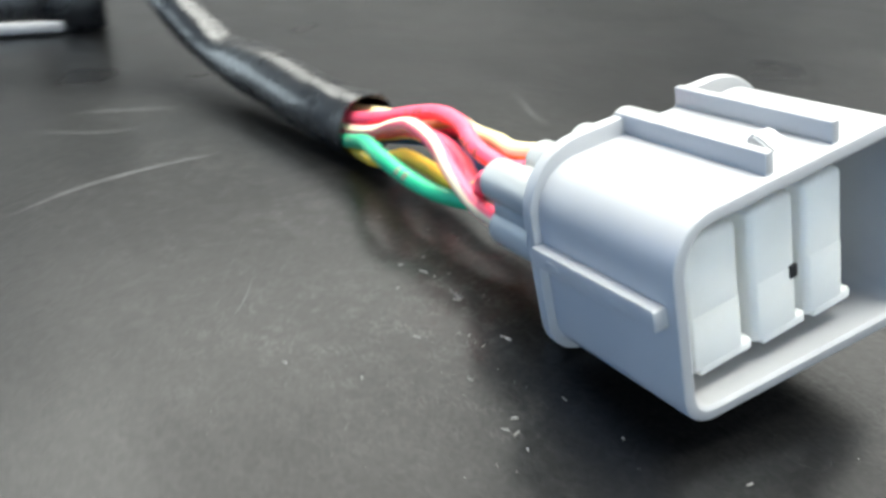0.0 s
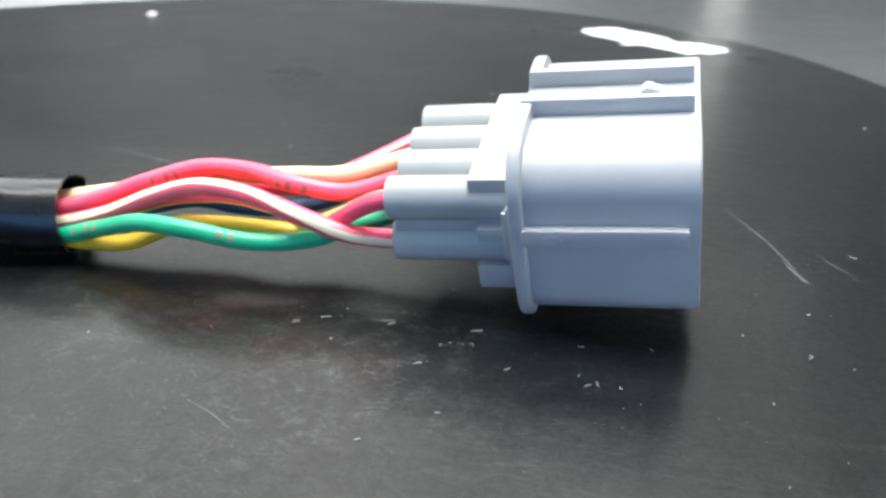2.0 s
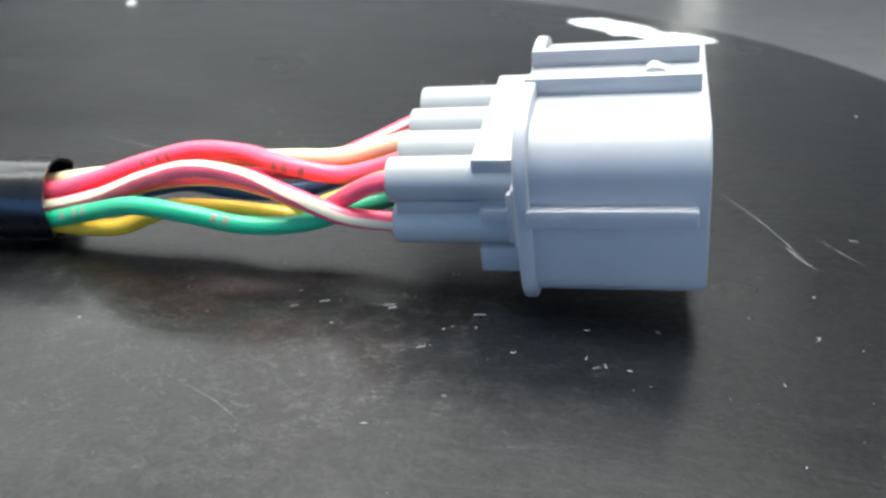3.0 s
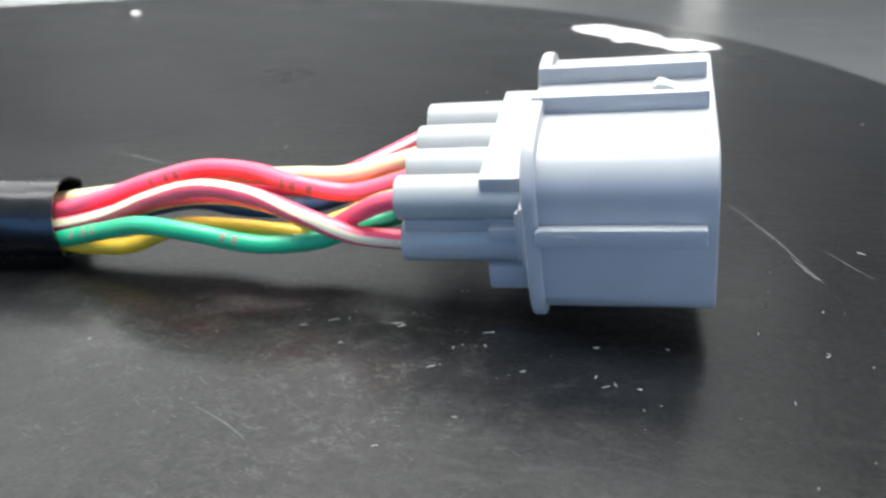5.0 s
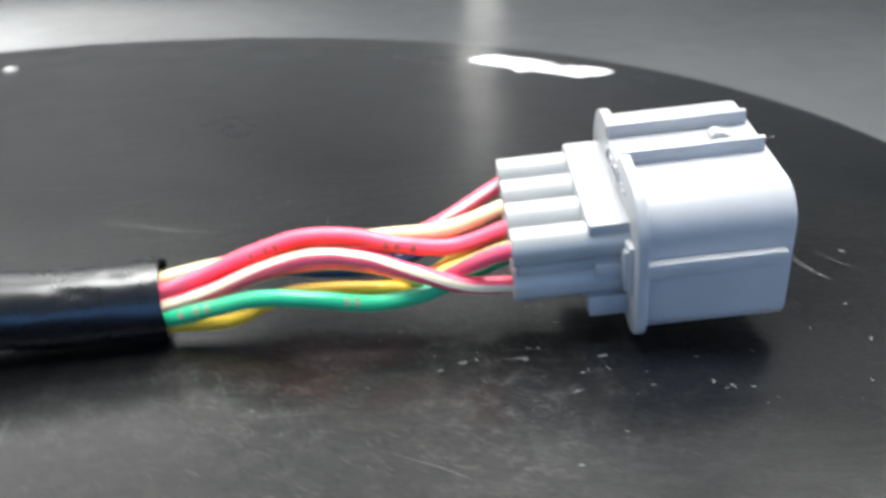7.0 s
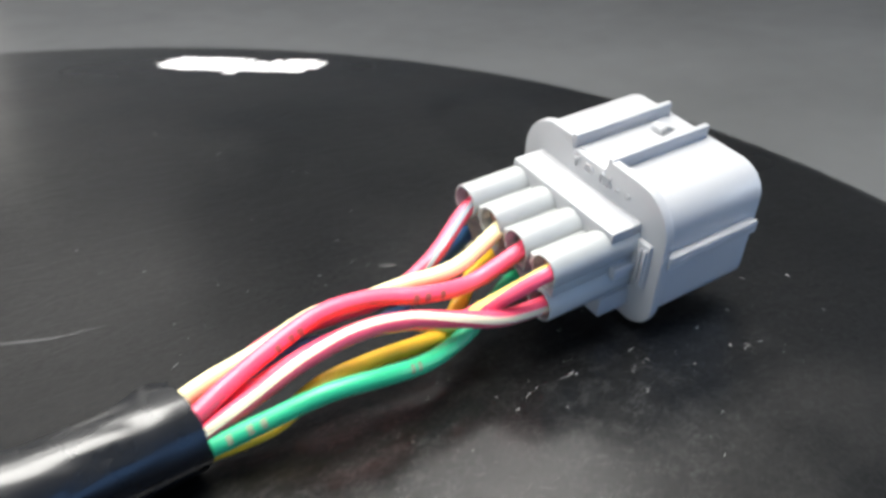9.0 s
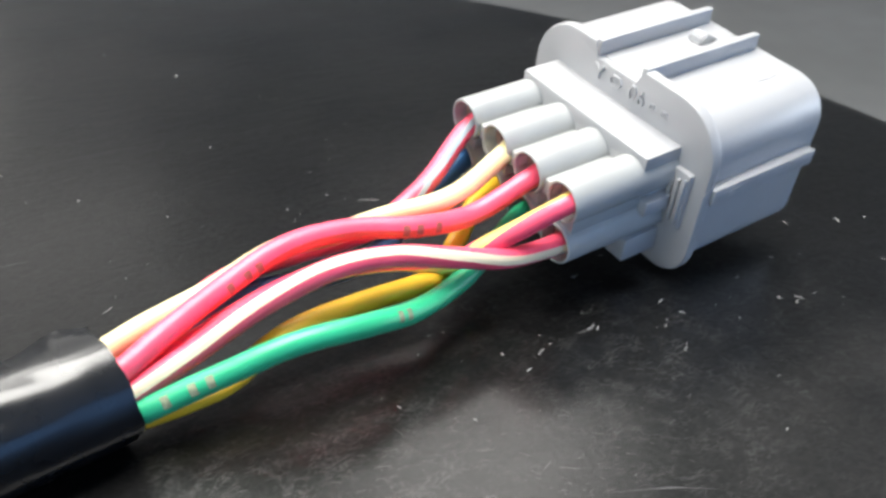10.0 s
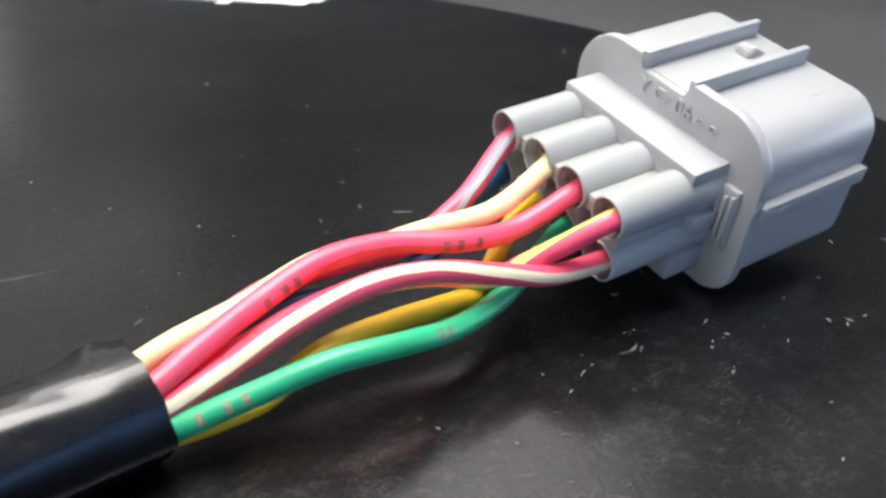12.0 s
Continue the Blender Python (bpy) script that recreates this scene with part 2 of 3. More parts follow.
RED = insulation("red_insulation", (0.92, 0.10, 0.18))
CRIMSON = insulation("crimson_insulation", (0.92, 0.09, 0.165))
ORANGE = insulation("orange_red_insulation", (0.86, 0.12, 0.085))
CREAM = insulation("cream_insulation", (0.86, 0.74, 0.40))
OFFWHITE = insulation("white_insulation", (0.86, 0.72, 0.50))
YELLOW = insulation("yellow_insulation", (0.80, 0.50, 0.03))
PALE_YELLOW = insulation("pale_yellow_insulation", (0.84, 0.60, 0.15))
GREEN = insulation("green_insulation", (0.02, 0.42, 0.20))
BLUE = insulation("blue_insulation", (0.034, 0.13, 0.31))
PALE_BLUE = insulation("pale_blue_insulation", (0.48, 0.55, 0.60))

# ---- building blocks (shapes in millimetres) ----
MM = 0.001


def finish(bm, name, mat, smooth=35.0):
    bmesh.ops.recalc_face_normals(bm, faces=bm.faces)
    bmesh.ops.scale(bm, vec=(MM, MM, MM), verts=bm.verts)
    mesh = bpy.data.meshes.new(name)
    bm.to_mesh(mesh)
    bm.free()
    mesh.materials.append(mat)
    if smooth:
        for p in mesh.polygons:
            p.use_smooth = True
        mesh.set_sharp_from_angle(angle=radians(smooth))
    return mesh


def part(name, bm, mat, parent, label="", smooth=35.0):
    ob = new(name, finish(bm, name, mat, smooth))
    ob.parent = parent
    if label:
        tagged(ob, label)
    return ob


def thing(name, m, label, category, group="", kind=""):
    ob = new(name)
    ob.empty_display_size = 0.01
    ob.matrix_world = m
    return tagged(ob, label, category, group, kind)


def box(bm, x0, x1, y0, y1, z0, z1, bevel=0.25, segments=2):
    made = bmesh.ops.create_cube(bm, size=1)["verts"]
    for v in made:
        v.co = Vector((x0 + (v.co.x + 0.5) * (x1 - x0), y0 + (v.co.y + 0.5) * (y1 - y0), z0 + (v.co.z + 0.5) * (z1 - z0)))
    if bevel:
        edges = list({e for v in made for e in v.link_edges})
        bmesh.ops.bevel(bm, geom=edges, offset=bevel, segments=segments, affect="EDGES", profile=0.5)
    return bm


def box_bm(*args, **kw):
    return box(bmesh.new(), *args, **kw)


def round_loop(y0, y1, z0, z1, top, bottom, n=7):
    """A rectangle with rounded corners in the y-z plane, as a list of (y, z)."""
    out = []
    for cy, cz, r, a0 in ((y1 - top, z1 - top, top, 0), (y0 + top, z1 - top, top, 90), (y0 + bottom, z0 + bottom, bottom, 180), (y1 - bottom, z0 + bottom, bottom, 270)):
        for k in range(n + 1):
            a = radians(a0 + 90 * k / n)
            out.append((cy + r * math.cos(a), cz + r * math.sin(a)))
    return out


def loft(rings, close=(False, False), wrap=False):
    """Skins rings of equal length into one bmesh; close: caps at the first and last ring."""
    bm = bmesh.new()
    vs = [[bm.verts.new(p) for p in ring] for ring in rings]
    n = len(vs[0])
    pairs = list(zip(vs, vs[1:])) + ([(vs[-1], vs[0])] if wrap else [])
    for a, b in pairs:
        for k in range(n):
            bm.faces.new((a[k], a[(k + 1) % n], b[(k + 1) % n], b[k]))
    if close[0]:
        bm.faces.new(vs[0])
    if close[1]:
        bm.faces.new(vs[-1])
    return bm


def at_x(x, loop):
    return [(x, y, z) for y, z in loop]


def circle(x, y, z, r, n=24):
    return [(x, y + r * math.cos(2 * math.pi * k / n), z + r * math.sin(2 * math.pi * k / n)) for k in range(n)]


def glide(points, count):
    """Points along a smooth curve through the given ones."""
    p = [Vector(q) for q in points]
    p = [2 * p[0] - p[1], *p, 2 * p[-1] - p[-2]]
    out = []
    for k in range(count):
        u = k / (count - 1) * (len(p) - 3 - 1e-6)
        i = int(u)
        t = u - i
        a, b, c, d = p[i:i + 4]
        out.append(0.5 * (2 * b + (c - a) * t + (2 * a - 5 * b + 4 * c - d) * t * t + (3 * b - 3 * c + d - a) * t ** 3))
    return out


def frames_along(path):
    """Side and up at each point of a path, kept level."""
    out = []
    for k in range(len(path)):
        way = (path[min(k + 1, len(path) - 1)] - path[max(k - 1, 0)]).normalized()
        side = way.cross(Vector((0, 0, 1))).normalized()
        out.append((side, side.cross(way).normalized()))
    return out


# ---- room ----


def slab(name, x0, x1, y0, y1, z0, z1, mat, label):
    bm = bmesh.new()
    box(bm, x0 * 1000, x1 * 1000, y0 * 1000, y1 * 1000, z0 * 1000, z1 * 1000, bevel=0)
    ob = new(name, finish(bm, name, mat, 0))
    return tagged(ob, label, kind="structure")


R = 5.0
slab("floor", -R, R, -R, R, FLOOR_Z - 0.1, FLOOR_Z, FLOOR_M, "smooth dark grey floor with a soft sheen")
slab("ceiling", -R, R, -R, R, CEIL_Z, CEIL_Z + 0.1, CEIL_M, "plain white ceiling")
SOUTH = (-3.2, 3.2)
for a, c in ((-R, SOUTH[0]), (SOUTH[1], R)):
    slab("wall_south", a, c, -R - 0.15, -R, FLOOR_Z, CEIL_Z, WALL_M, "plain pale wall beside an opening")
slab("wall_south", *SOUTH, -R - 0.15, -R, 1.75, CEIL_Z, WALL_M, "plain pale wall above an opening")
EAST = (-3.4, 0.6)
for a, c in ((-R, EAST[0]), (EAST[1], R)):
    slab("wall_east", R, R + 0.15, a, c, FLOOR_Z, CEIL_Z, WALL_M, "plain pale wall beside an opening")
slab("wall_east", R, R + 0.15, *EAST, 0.9, CEIL_Z, WALL_M, "plain pale wall above an opening")
WEST = (-4.4, -0.8)
for a, c in ((-R, WEST[0]), (WEST[1], R)):
    slab("wall_west", -R - 0.15, -R, a, c, FLOOR_Z, CEIL_Z, WALL_M, "plain pale wall beside an opening")
slab("wall_west", -R - 0.15, -R, *WEST, 1.75, CEIL_Z, WALL_M, "plain pale wall above an opening")
# north wall with a narrow glazed slot
SLOT = (0.16, 0.42)
for a, b in ((-R, SLOT[0]), (SLOT[1], R)):
    slab("wall_north", a, b, R, R + 0.15, FLOOR_Z, CEIL_Z, WALL_M, "plain pale wall between openings")
slab("wall_north", *SLOT, R, R + 0.15, 1.75, CEIL_Z, WALL_M, "plain pale wall above an opening")


def lit_opening(name, x0, x1, light, y=R * 1000 + 60, turn=0, head=1.75):
    ob = thing(name, pose(0, 0, 0, 0, 0, turn), "tall glazed opening with a dark metal frame, unseen and added for light", "window", kind="structure")
    w = 30
    X0, X1, Y, Z0, Z1 = x0 * 1000, x1 * 1000, y, FLOOR_Z * 1000, head * 1000
    for box_of in ((X0, X0 + w, Z0, Z1), (X1 - w, X1, Z0, Z1), (X0 + w, X1 - w, Z1 - w, Z1), (X0 + w, X1 - w, Z0, Z0 + w)):
        part("window_frame", box_bm(box_of[0], box_of[1], Y, Y + 50, box_of[2], box_of[3], bevel=3), FRAME_M, ob)
    part("pane", box_bm(X0 + w, X1 - w, Y + 20, Y + 26, Z0 + w, Z1 - w, bevel=0), light, ob, "glowing pane that lights the room", smooth=0)


lit_opening("window_1", *SLOT, glow("daylight_slot", (1.0, 0.98, 0.95), 1.8))
# south, east and west panes are unseen fills added to light the connector's sides
lit_opening("fill_opening_south", *SOUTH, glow("fill_south", (0.20, 0.46, 1.0), 2.2), y=-R * 1000 - 110)
lit_opening("fill_opening_east", -EAST[1], -EAST[0], glow("fill_east", (0.72, 0.84, 1.0), 8.0), turn=-90, head=0.9)
lit_opening("fill_opening_west", *WEST, glow("fill_west", (0.76, 0.88, 1.0), 3.6), turn=90)

# ---- round seat ----
SEAT_C, SEAT_R = Vector((-113.2, 55.7, 0)), 193.2
seat = thing("round_stool", pose(SEAT_C.x * MM, SEAT_C.y * MM, 0), "glossy black round stool seat, scratched and dusty", "stool")


def ring_z(r, z, n=160):
    return [(r * math.cos(2 * math.pi * k / n), r * math.sin(2 * math.pi * k / n), z) for k in range(n)]


profile = [(SEAT_R - 6, 0.0), (SEAT_R - 3.5, -0.3), (SEAT_R - 1.2, -1.4), (SEAT_R, -3.6), (SEAT_R, -14), (SEAT_R - 1.5, -17.5), (SEAT_R - 5, -19)]
bm = loft([ring_z(20, 0.0), ring_z(90, 0.0)] + [ring_z(r, z) for r, z in profile], close=(True, True))
part("seat_top", bm, SEAT, seat)
bm = loft([ring_z(24, -19, 32), ring_z(24, FLOOR_Z * 1000 + 18, 32)], close=(True, True))
part("column", bm, FRAME_M, seat, "dark metal column")
bm = loft([ring_z(26, FLOOR_Z * 1000 + 30, 64), ring_z(120, FLOOR_Z * 1000 + 16, 64), ring_z(180, FLOOR_Z * 1000 + 6, 64), ring_z(182, FLOOR_Z * 1000, 64)], close=(True, True))
part("foot", bm, FRAME_M, seat, "dark metal round foot")


def sliver(points, width, z=0.03):
    """A thin flat scratch along a few points, tapered to both ends."""
    path = glide([(*p, z) for p in points], 14)
    bm = bmesh.new()
    rows = []
    for k, (p, (side, _)) in enumerate(zip(path, frames_along(path))):
        w = width * (0.15 + math.sin(math.pi * k / 13)) * random.uniform(0.6, 1.2)
        rows.append([bm.verts.new(p + side * w - SEAT_C), bm.verts.new(p - side * w - SEAT_C)])
    for a, b in zip(rows, rows[1:]):
        bm.faces.new((a[0], a[1], b[1], b[0]))
    return bm


for points, width in (
    (((24.9, 42.1), (30.1, 30.1), (34.1, 17.6)), 0.10),
    (((31.5, 24.0), (33.4, 18.9), (34.8, 16.5)), 0.14),
    (((36.0, 26.6), (38.5, 22.0), (40.8, 18.2)), 0.07),
    (((-27.5, -21.1), (-22.8, -23.4), (-19.2, -25.9)), 0.05),
    (((-84.0, 51.5), (-72.8, 47.3), (-65.9, 44.7), (-59.1, 44.1)), 0.16),
    (((-14.8, -2.2), (-12.6, -2.4), (-11.4, -1.6)), 0.10),
):
    part("scratch", sliver(points, width), MARK, seat, smooth=0)

# pale smears rubbed into the gloss
for points, width in (
    (((-59.3, -44.6), (-66.5, -33.6), (-70.8, -20.5), (-72.1, -11.2)), 0.55),
    (((-106.1, -29.5), (-103.5, -20), (-100.8, -10.3)), 0.6),
    (((-96, -36), (-92, -27), (-91, -20)), 0.4),
):
    part("smear", sliver(points, width), SMEAR, seat, smooth=0)

# the white lettering at the rim, unreadable: a row of bars
A, B = Vector((-13.3, 184.1, 0)), Vector((23.6, 152.2, 0))
along = (B - A).normalized()
out = Vector((-along.y, along.x, 0))
length = (B - A).length
# share of the row's length, near edge, far edge, taper
BARS = ((0.05, 4.2, 11.2, 0.6), (0.10, 1.4, 13.4, 0.0), (0.11, 0.0, 13.0, 0.1), (0.11, 0.2, 13.4, 0.0), (0.10, 0.0, 13.0, 0.1), (0.08, -3.2, 12.6, 0.9), (0.09, 0.2, 9.8, 0.5),
        (0.09, 0.0, 12.0, 1.2), (0.10, 0.2, 12.9, 0.1), (0.11, -0.3, 12.6, 0.2), (0.06, 3.8, 11.0, 0.6))
s = 0.0
for w, lo, hi, nip in BARS:
    a, b = s * length, (s + w) * length - 0.35
    s += w
    pts = [A + along * a + out * lo, A + along * b + out * lo, A + along * (b + 2.2 - nip) + out * hi, A + along * (a + 2.2 + nip) + out * hi]
    bm = bmesh.new()
    low = [bm.verts.new(p - SEAT_C + Vector((0, 0, 0.004))) for p in pts]
    top = [bm.verts.new(p - SEAT_C + Vector((0, 0, 0.12))) for p in pts]
    bm.faces.new(top)
    for i in range(4):
        bm.faces.new((low[i], low[(i + 1) % 4], top[(i + 1) % 4], top[i]))
    part("printed_bar", bm, LETTER, seat, smooth=0)

# ---- connector ----
plug = thing("wire_connector", pose(0.00040, 0.01015, 0.02425, 11.74, -4.50, -0.01), "pale grey eight-way plastic wire connector lying on a black seat", "connector")
YC = -0.4
Y0, Y1, ZT, ZB, XM = YC - 14.1, YC + 14.3, -1.85, -20.65, 18.9
WALL = 1.35


def hood():
    def outer(g):
        # the far side is a little deeper than the near one
        loop = round_loop(Y0 + g, Y1 - g, ZB + g, ZT - g, 4.6 - g, 3.0 - g)
        return [(y, z - 1.9 * (y - Y0) / (Y1 - Y0) * (ZT - z) / (ZT - ZB)) for y, z in loop]

    rings = [at_x(0.8, outer(0)), at_x(XM - 0.35, outer(0)), at_x(XM - 0.1, outer(0.12)), at_x(XM, outer(0.35)), at_x(XM, outer(WALL - 0.3)),
             at_x(XM - 0.3, outer(WALL)), at_x(5.5, outer(WALL + 0.1))]
    return loft(rings, close=(True, True))


part("hood", hood(), GREY, plug)


def flange():
    loop = round_loop(YC - 15.0, YC + 14.4, -21.9, -0.25, 6.4, 4.2, 9)
    cut = [(y, min(z, ZT - 0.2) if -3.0 < y < 3.6 else z) for y, z in loop]
    # the straight top edge between the rails is lowered
    full = []
    for k, (y, z) in enumerate(cut):
        full.append((y, z))
        y2, z2 = cut[(k + 1) % len(cut)]
        if z > -0.3 and z2 > -0.3 and y - y2 > 5:
            full += [(4.4, -0.25), (3.9, ZT + 0.3), (3.4, ZT - 0.1), (-2.7, ZT - 0.1), (-2.9, ZT + 0.3), (-3.8, -0.25)]
    mid = YC, -11.0
    inset = lambda g: [(y - g * (1 if y > mid[0] else -1) * min(1, abs(y - mid[0]) / 6), z - g * (1 if z > mid[1] else -1) * min(1, abs(z - mid[1]) / 5)) for y, z in full]
    return loft([at_x(0.0, inset(0.3)), at_x(0.12, inset(0.08)), at_x(0.35, inset(0)), at_x(1.15, inset(0)), at_x(1.4, inset(0.08)), at_x(1.5, inset(0.3))], close=(True, True))


part("flange", flange(), GREY, plug, "rounded flange with moulded marks")
part("rail", box_bm(0.2, 18.2, -3.85, -2.95, ZT - 0.3, 0.05, bevel=0.2), GREY, plug)
part("rail", box_bm(0.2, 18.2, 3.5, 4.4, ZT - 0.3, 0.05, bevel=0.2), GREY, plug)
part("side_rib", box_bm(1.2, 17.85, Y0 - 1.35, Y0 + 0.4, -10.8, -8.8, bevel=0.3), GREY, plug)

bm = loft([[(4.4 + q * math.cos(a), Y0 - d, -9.8 + 0.5 * q * math.sin(a)) for a in [2 * math.pi * k / 16 for k in range(16)]] for q, d in ((1.05, 1.3), (1.0, 1.42), (0.8, 1.42), (0.7, 1.38))], close=(True, True))
part("gate_mark", bm, GREY, plug)



def flash(points, tall, seed):
    """A ragged thread of moulding flash along a few points, standing up by about tall."""
    rnd = random.Random(seed)
    path = glide(points, 40)
    bm = bmesh.new()
    rows = []
    for k, p in enumerate(path):
        h = tall * max(0.08, 0.5 + 0.9 * noise.noise(Vector((k * 0.35, seed, 0)))) * rnd.uniform(0.7, 1.2)
        rows.append([bm.verts.new(p + Vector((0, dy, dz))) for dy, dz in ((0.09, -0.05), (0.05, h), (-0.05, h), (-0.09, -0.05))])
    for a, b in zip(rows, rows[1:]):
        for i in range(4):
            bm.faces.new((a[i], a[(i + 1) % 4], b[(i + 1) % 4], b[i]))
    bm.faces.new(rows[0])
    bm.faces.new(rows[-1])
    return bm


part("flash", flash(((1.6, Y0 - 1.2, -8.8), (9, Y0 - 1.22, -8.8), (17.6, Y0 - 1.2, -8.8)), 0.08, 3), GREY, plug, "ragged thread of moulding flash")
part("flash", flash(((12.4, -9.2, ZT + 0.0), (14, -9.4, ZT + 0.0), (15.4, -9.2, ZT + 0.0)), 0.14, 8), GREY, plug, "ragged thread of moulding flash")
part("flash", flash(((0.1, YC - 14.95, -9.2), (0.5, YC - 15.05, -8.2), (0.9, YC - 14.95, -7.2)), 0.3, 5), GREY, plug, "ragged thread of moulding flash")

# lock wedge between the rails
bm = bmesh.new()
for x, z in ((12.5, ZT - 0.1), (12.8, ZT + 0.95), (13.6, ZT + 1.1), (16.0, ZT - 0.1)):
    for y in (-0.2, 2.0):
        bm.verts.new((x, y, z))
bm.verts.ensure_lookup_table()
v = list(bm.verts)
for f in ((0, 2, 3, 1), (2, 4, 5, 3), (4, 6, 7, 5), (0, 1, 7, 6), (0, 6, 4, 2), (1, 3, 5, 7)):
    bm.faces.new([v[i] for i in f])
bmesh.ops.bevel(bm, geom=list(bm.edges), offset=0.2, segments=2, affect="EDGES")
part("lock_wedge", bm, GREY, plug)

# back of the housing: crossbar, core, lower ledge, grip
part("crossbar", box_bm(-5.0, 0.2, -10.9, 10.15, -7.4, -5.5, bevel=0.25), GREY, plug)
part("core", box_bm(-5.0, 0.2, -10.7, 10.1, -16.2, -6.6, bevel=0.5, segments=3), GREY, plug)
part("pad", box_bm(-4.4, 0.2, -11.85, -8.5, -12.9, -11.0, bevel=0.25), GREY, plug)
part("lower_ledge", box_bm(-5.1, 0.2, -10.9, 10.1, -19.8, -16.6, bevel=0.3), GREY, plug)
grip = part("grip", box_bm(-0.7, 0.2, -13.6, -10.6, -15.0, -7.6, bevel=0.3), GREY, plug, "small moulded grip with ridges")
for k in range(4):
    y = -13.4 + k * 0.85
    part("ridge", box_bm(-1.15, -0.6, y, y + 0.42, -14.2 + 0.2 * k, -8.2 - 0.3 * k, bevel=0.15), GREY, grip)

TUBE_Y, TUBE_Z, TUBE_X = (8.5, 2.6, -3.2, -9.1), (-8.75, -14.2), -14.5


def tube(y, z):
    rings = [circle(0.3, y, z, 2.48), circle(TUBE_X + 0.3, y, z, 2.46), circle(TUBE_X + 0.08, y, z, 2.42), circle(TUBE_X, y, z, 2.32), circle(TUBE_X, y, z, 2.2),
             circle(TUBE_X + 0.12, y, z, 2.1), circle(-8.0, y, z, 2.02)]
    return loft(rings, close=(True, True))


for z in TUBE_Z:
    for y in TUBE_Y:
        t_ob = part("wire_tube", tube(y, z), GREY_TUBE, plug)
        part("seal", loft([circle(-12.6, y, z, 2.05, 20), circle(-12.9, y, z, 1.9, 20), circle(-12.6, y, z, 1.3, 20), circle(-9.0, y, z, 1.25, 20)], close=(False, True)), SEAL, t_ob, "brown rubber seal")
# webs between neighbouring tubes
for z in TUBE_Z:
    for a, b in zip(TUBE_Y, TUBE_Y[1:]):
        part("web", box_bm(-13.9, -3.0, b + 2.0, a - 2.0, z - 1.3, z + 0.6, bevel=0.1), GREY_TUBE, plug)
for y in TUBE_Y:
    part("web", box_bm(-13.9, -3.0, y - 1.6, y + 1.6, TUBE_Z[1] + 2.0, TUBE_Z[0] - 2.0, bevel=0.1), GREY_TUBE, plug)

# white insert with three fins inside the hood
insert = part("insert", box_bm(5.5, 10.5, Y0 + 1.9, Y1 - 3.2, -19.2, -3.6, bevel=0.5), WHITE, plug, "white plastic terminal insert")
for y0, y1, low in ((-11.9, -6.0, -17.5), (-4.7, 0.4, -17.9), (1.5, 6.2, -18.1)):
    part("fin", box_bm(10.0, 17.0, y0, y1, low, -5.0, bevel=0.6, segments=3), WHITE, insert)
    part("fin_cap", box_bm(10.0, 15.6, y0 + 0.5, y1 - 0.6, -5.6, -3.9, bevel=0.5, segments=3), WHITE, insert)
    part("fin_ledge", box_bm(10.0, 17.06, y0 + 0.1, y1 + 0.04, low + 0.05, -11.6, bevel=0.6, segments=3), WHITE, insert)
    part("fin_foot", box_bm(10.2, 17.05, y0 + 0.9, y1 + 1.0, low - 0.4, low + 0.8, bevel=0.35, segments=3), WHITE, insert)
# a dark block paints the shade inside a small hole
part("slot", box_bm(16.7, 17.2, -0.5, 0.42, -13.1, -11.8, bevel=0.15), HOLE_SHADE, insert, "dark block standing in for a small hole")


# moulded marks on the back of the flange
def glyph(text, y, z, size):
    cu = bpy.data.curves.new("mark", "FONT")
    cu.body, cu.size, cu.extrude, cu.offset, cu.align_x = text, size, 0.24, 0.03, "CENTER"
    tmp = new("tmp", cu)
    mesh = bpy.data.meshes.new_from_object(tmp.evaluated_get(bpy.context.evaluated_depsgraph_get()))
    bpy.data.objects.remove(tmp)
    bm = bmesh.new()
    bm.from_mesh(mesh)
    # text plane x, y -> connector -y, z; depth -> -x
    for w in bm.verts:
        w.co = Vector((-w.co.z - 0.05, y - w.co.x, z + w.co.y))
    return bm


part("moulded_mark", glyph("Y", 2.8, -4.2, 2.4), GREY, plug, smooth=0)
part("moulded_mark", glyph("06", -3.3, -4.2, 2.6), GREY, plug, smooth=0)


def diamond(y, z, r, thick):
    bm = loft([[(x, y + q * math.cos(a), z + q * 0.7 * math.sin(a)) for a in [radians(60 * k) for k in range(6)]] for x, q in ((0.05, r), (-0.26, r), (-0.26, r - thick), (0.05, r - thick))])
    return bm


part("moulded_mark", diamond(0.1, -3.3, 1.1, 0.3), GREY, plug, smooth=0)
part("moulded_mark", diamond(-5.7, -3.4, 0.5, 0.25), GREY, plug, smooth=0)
part("moulded_mark", diamond(-7.6, -3.4, 0.6, 0.25), GREY, plug, smooth=0)

# ---- sleeve ----
SLEEVE_PATH = ((-58.9, 7.7, 5.25), (-73.5, 5.2, 5.6), (-88.6, 3.6, 6.4), (-103.3, 1.4, 6.8), (-117.7, -1.1, 9.1), (-131.5, -3.1, 13), (-145.2, -4.1, 17.7), (-158.9, -5.4, 22.2), (-178, -9, 33), (-194, -20, 28), (-194, -30, 10))
FLAP_AT = 0.8


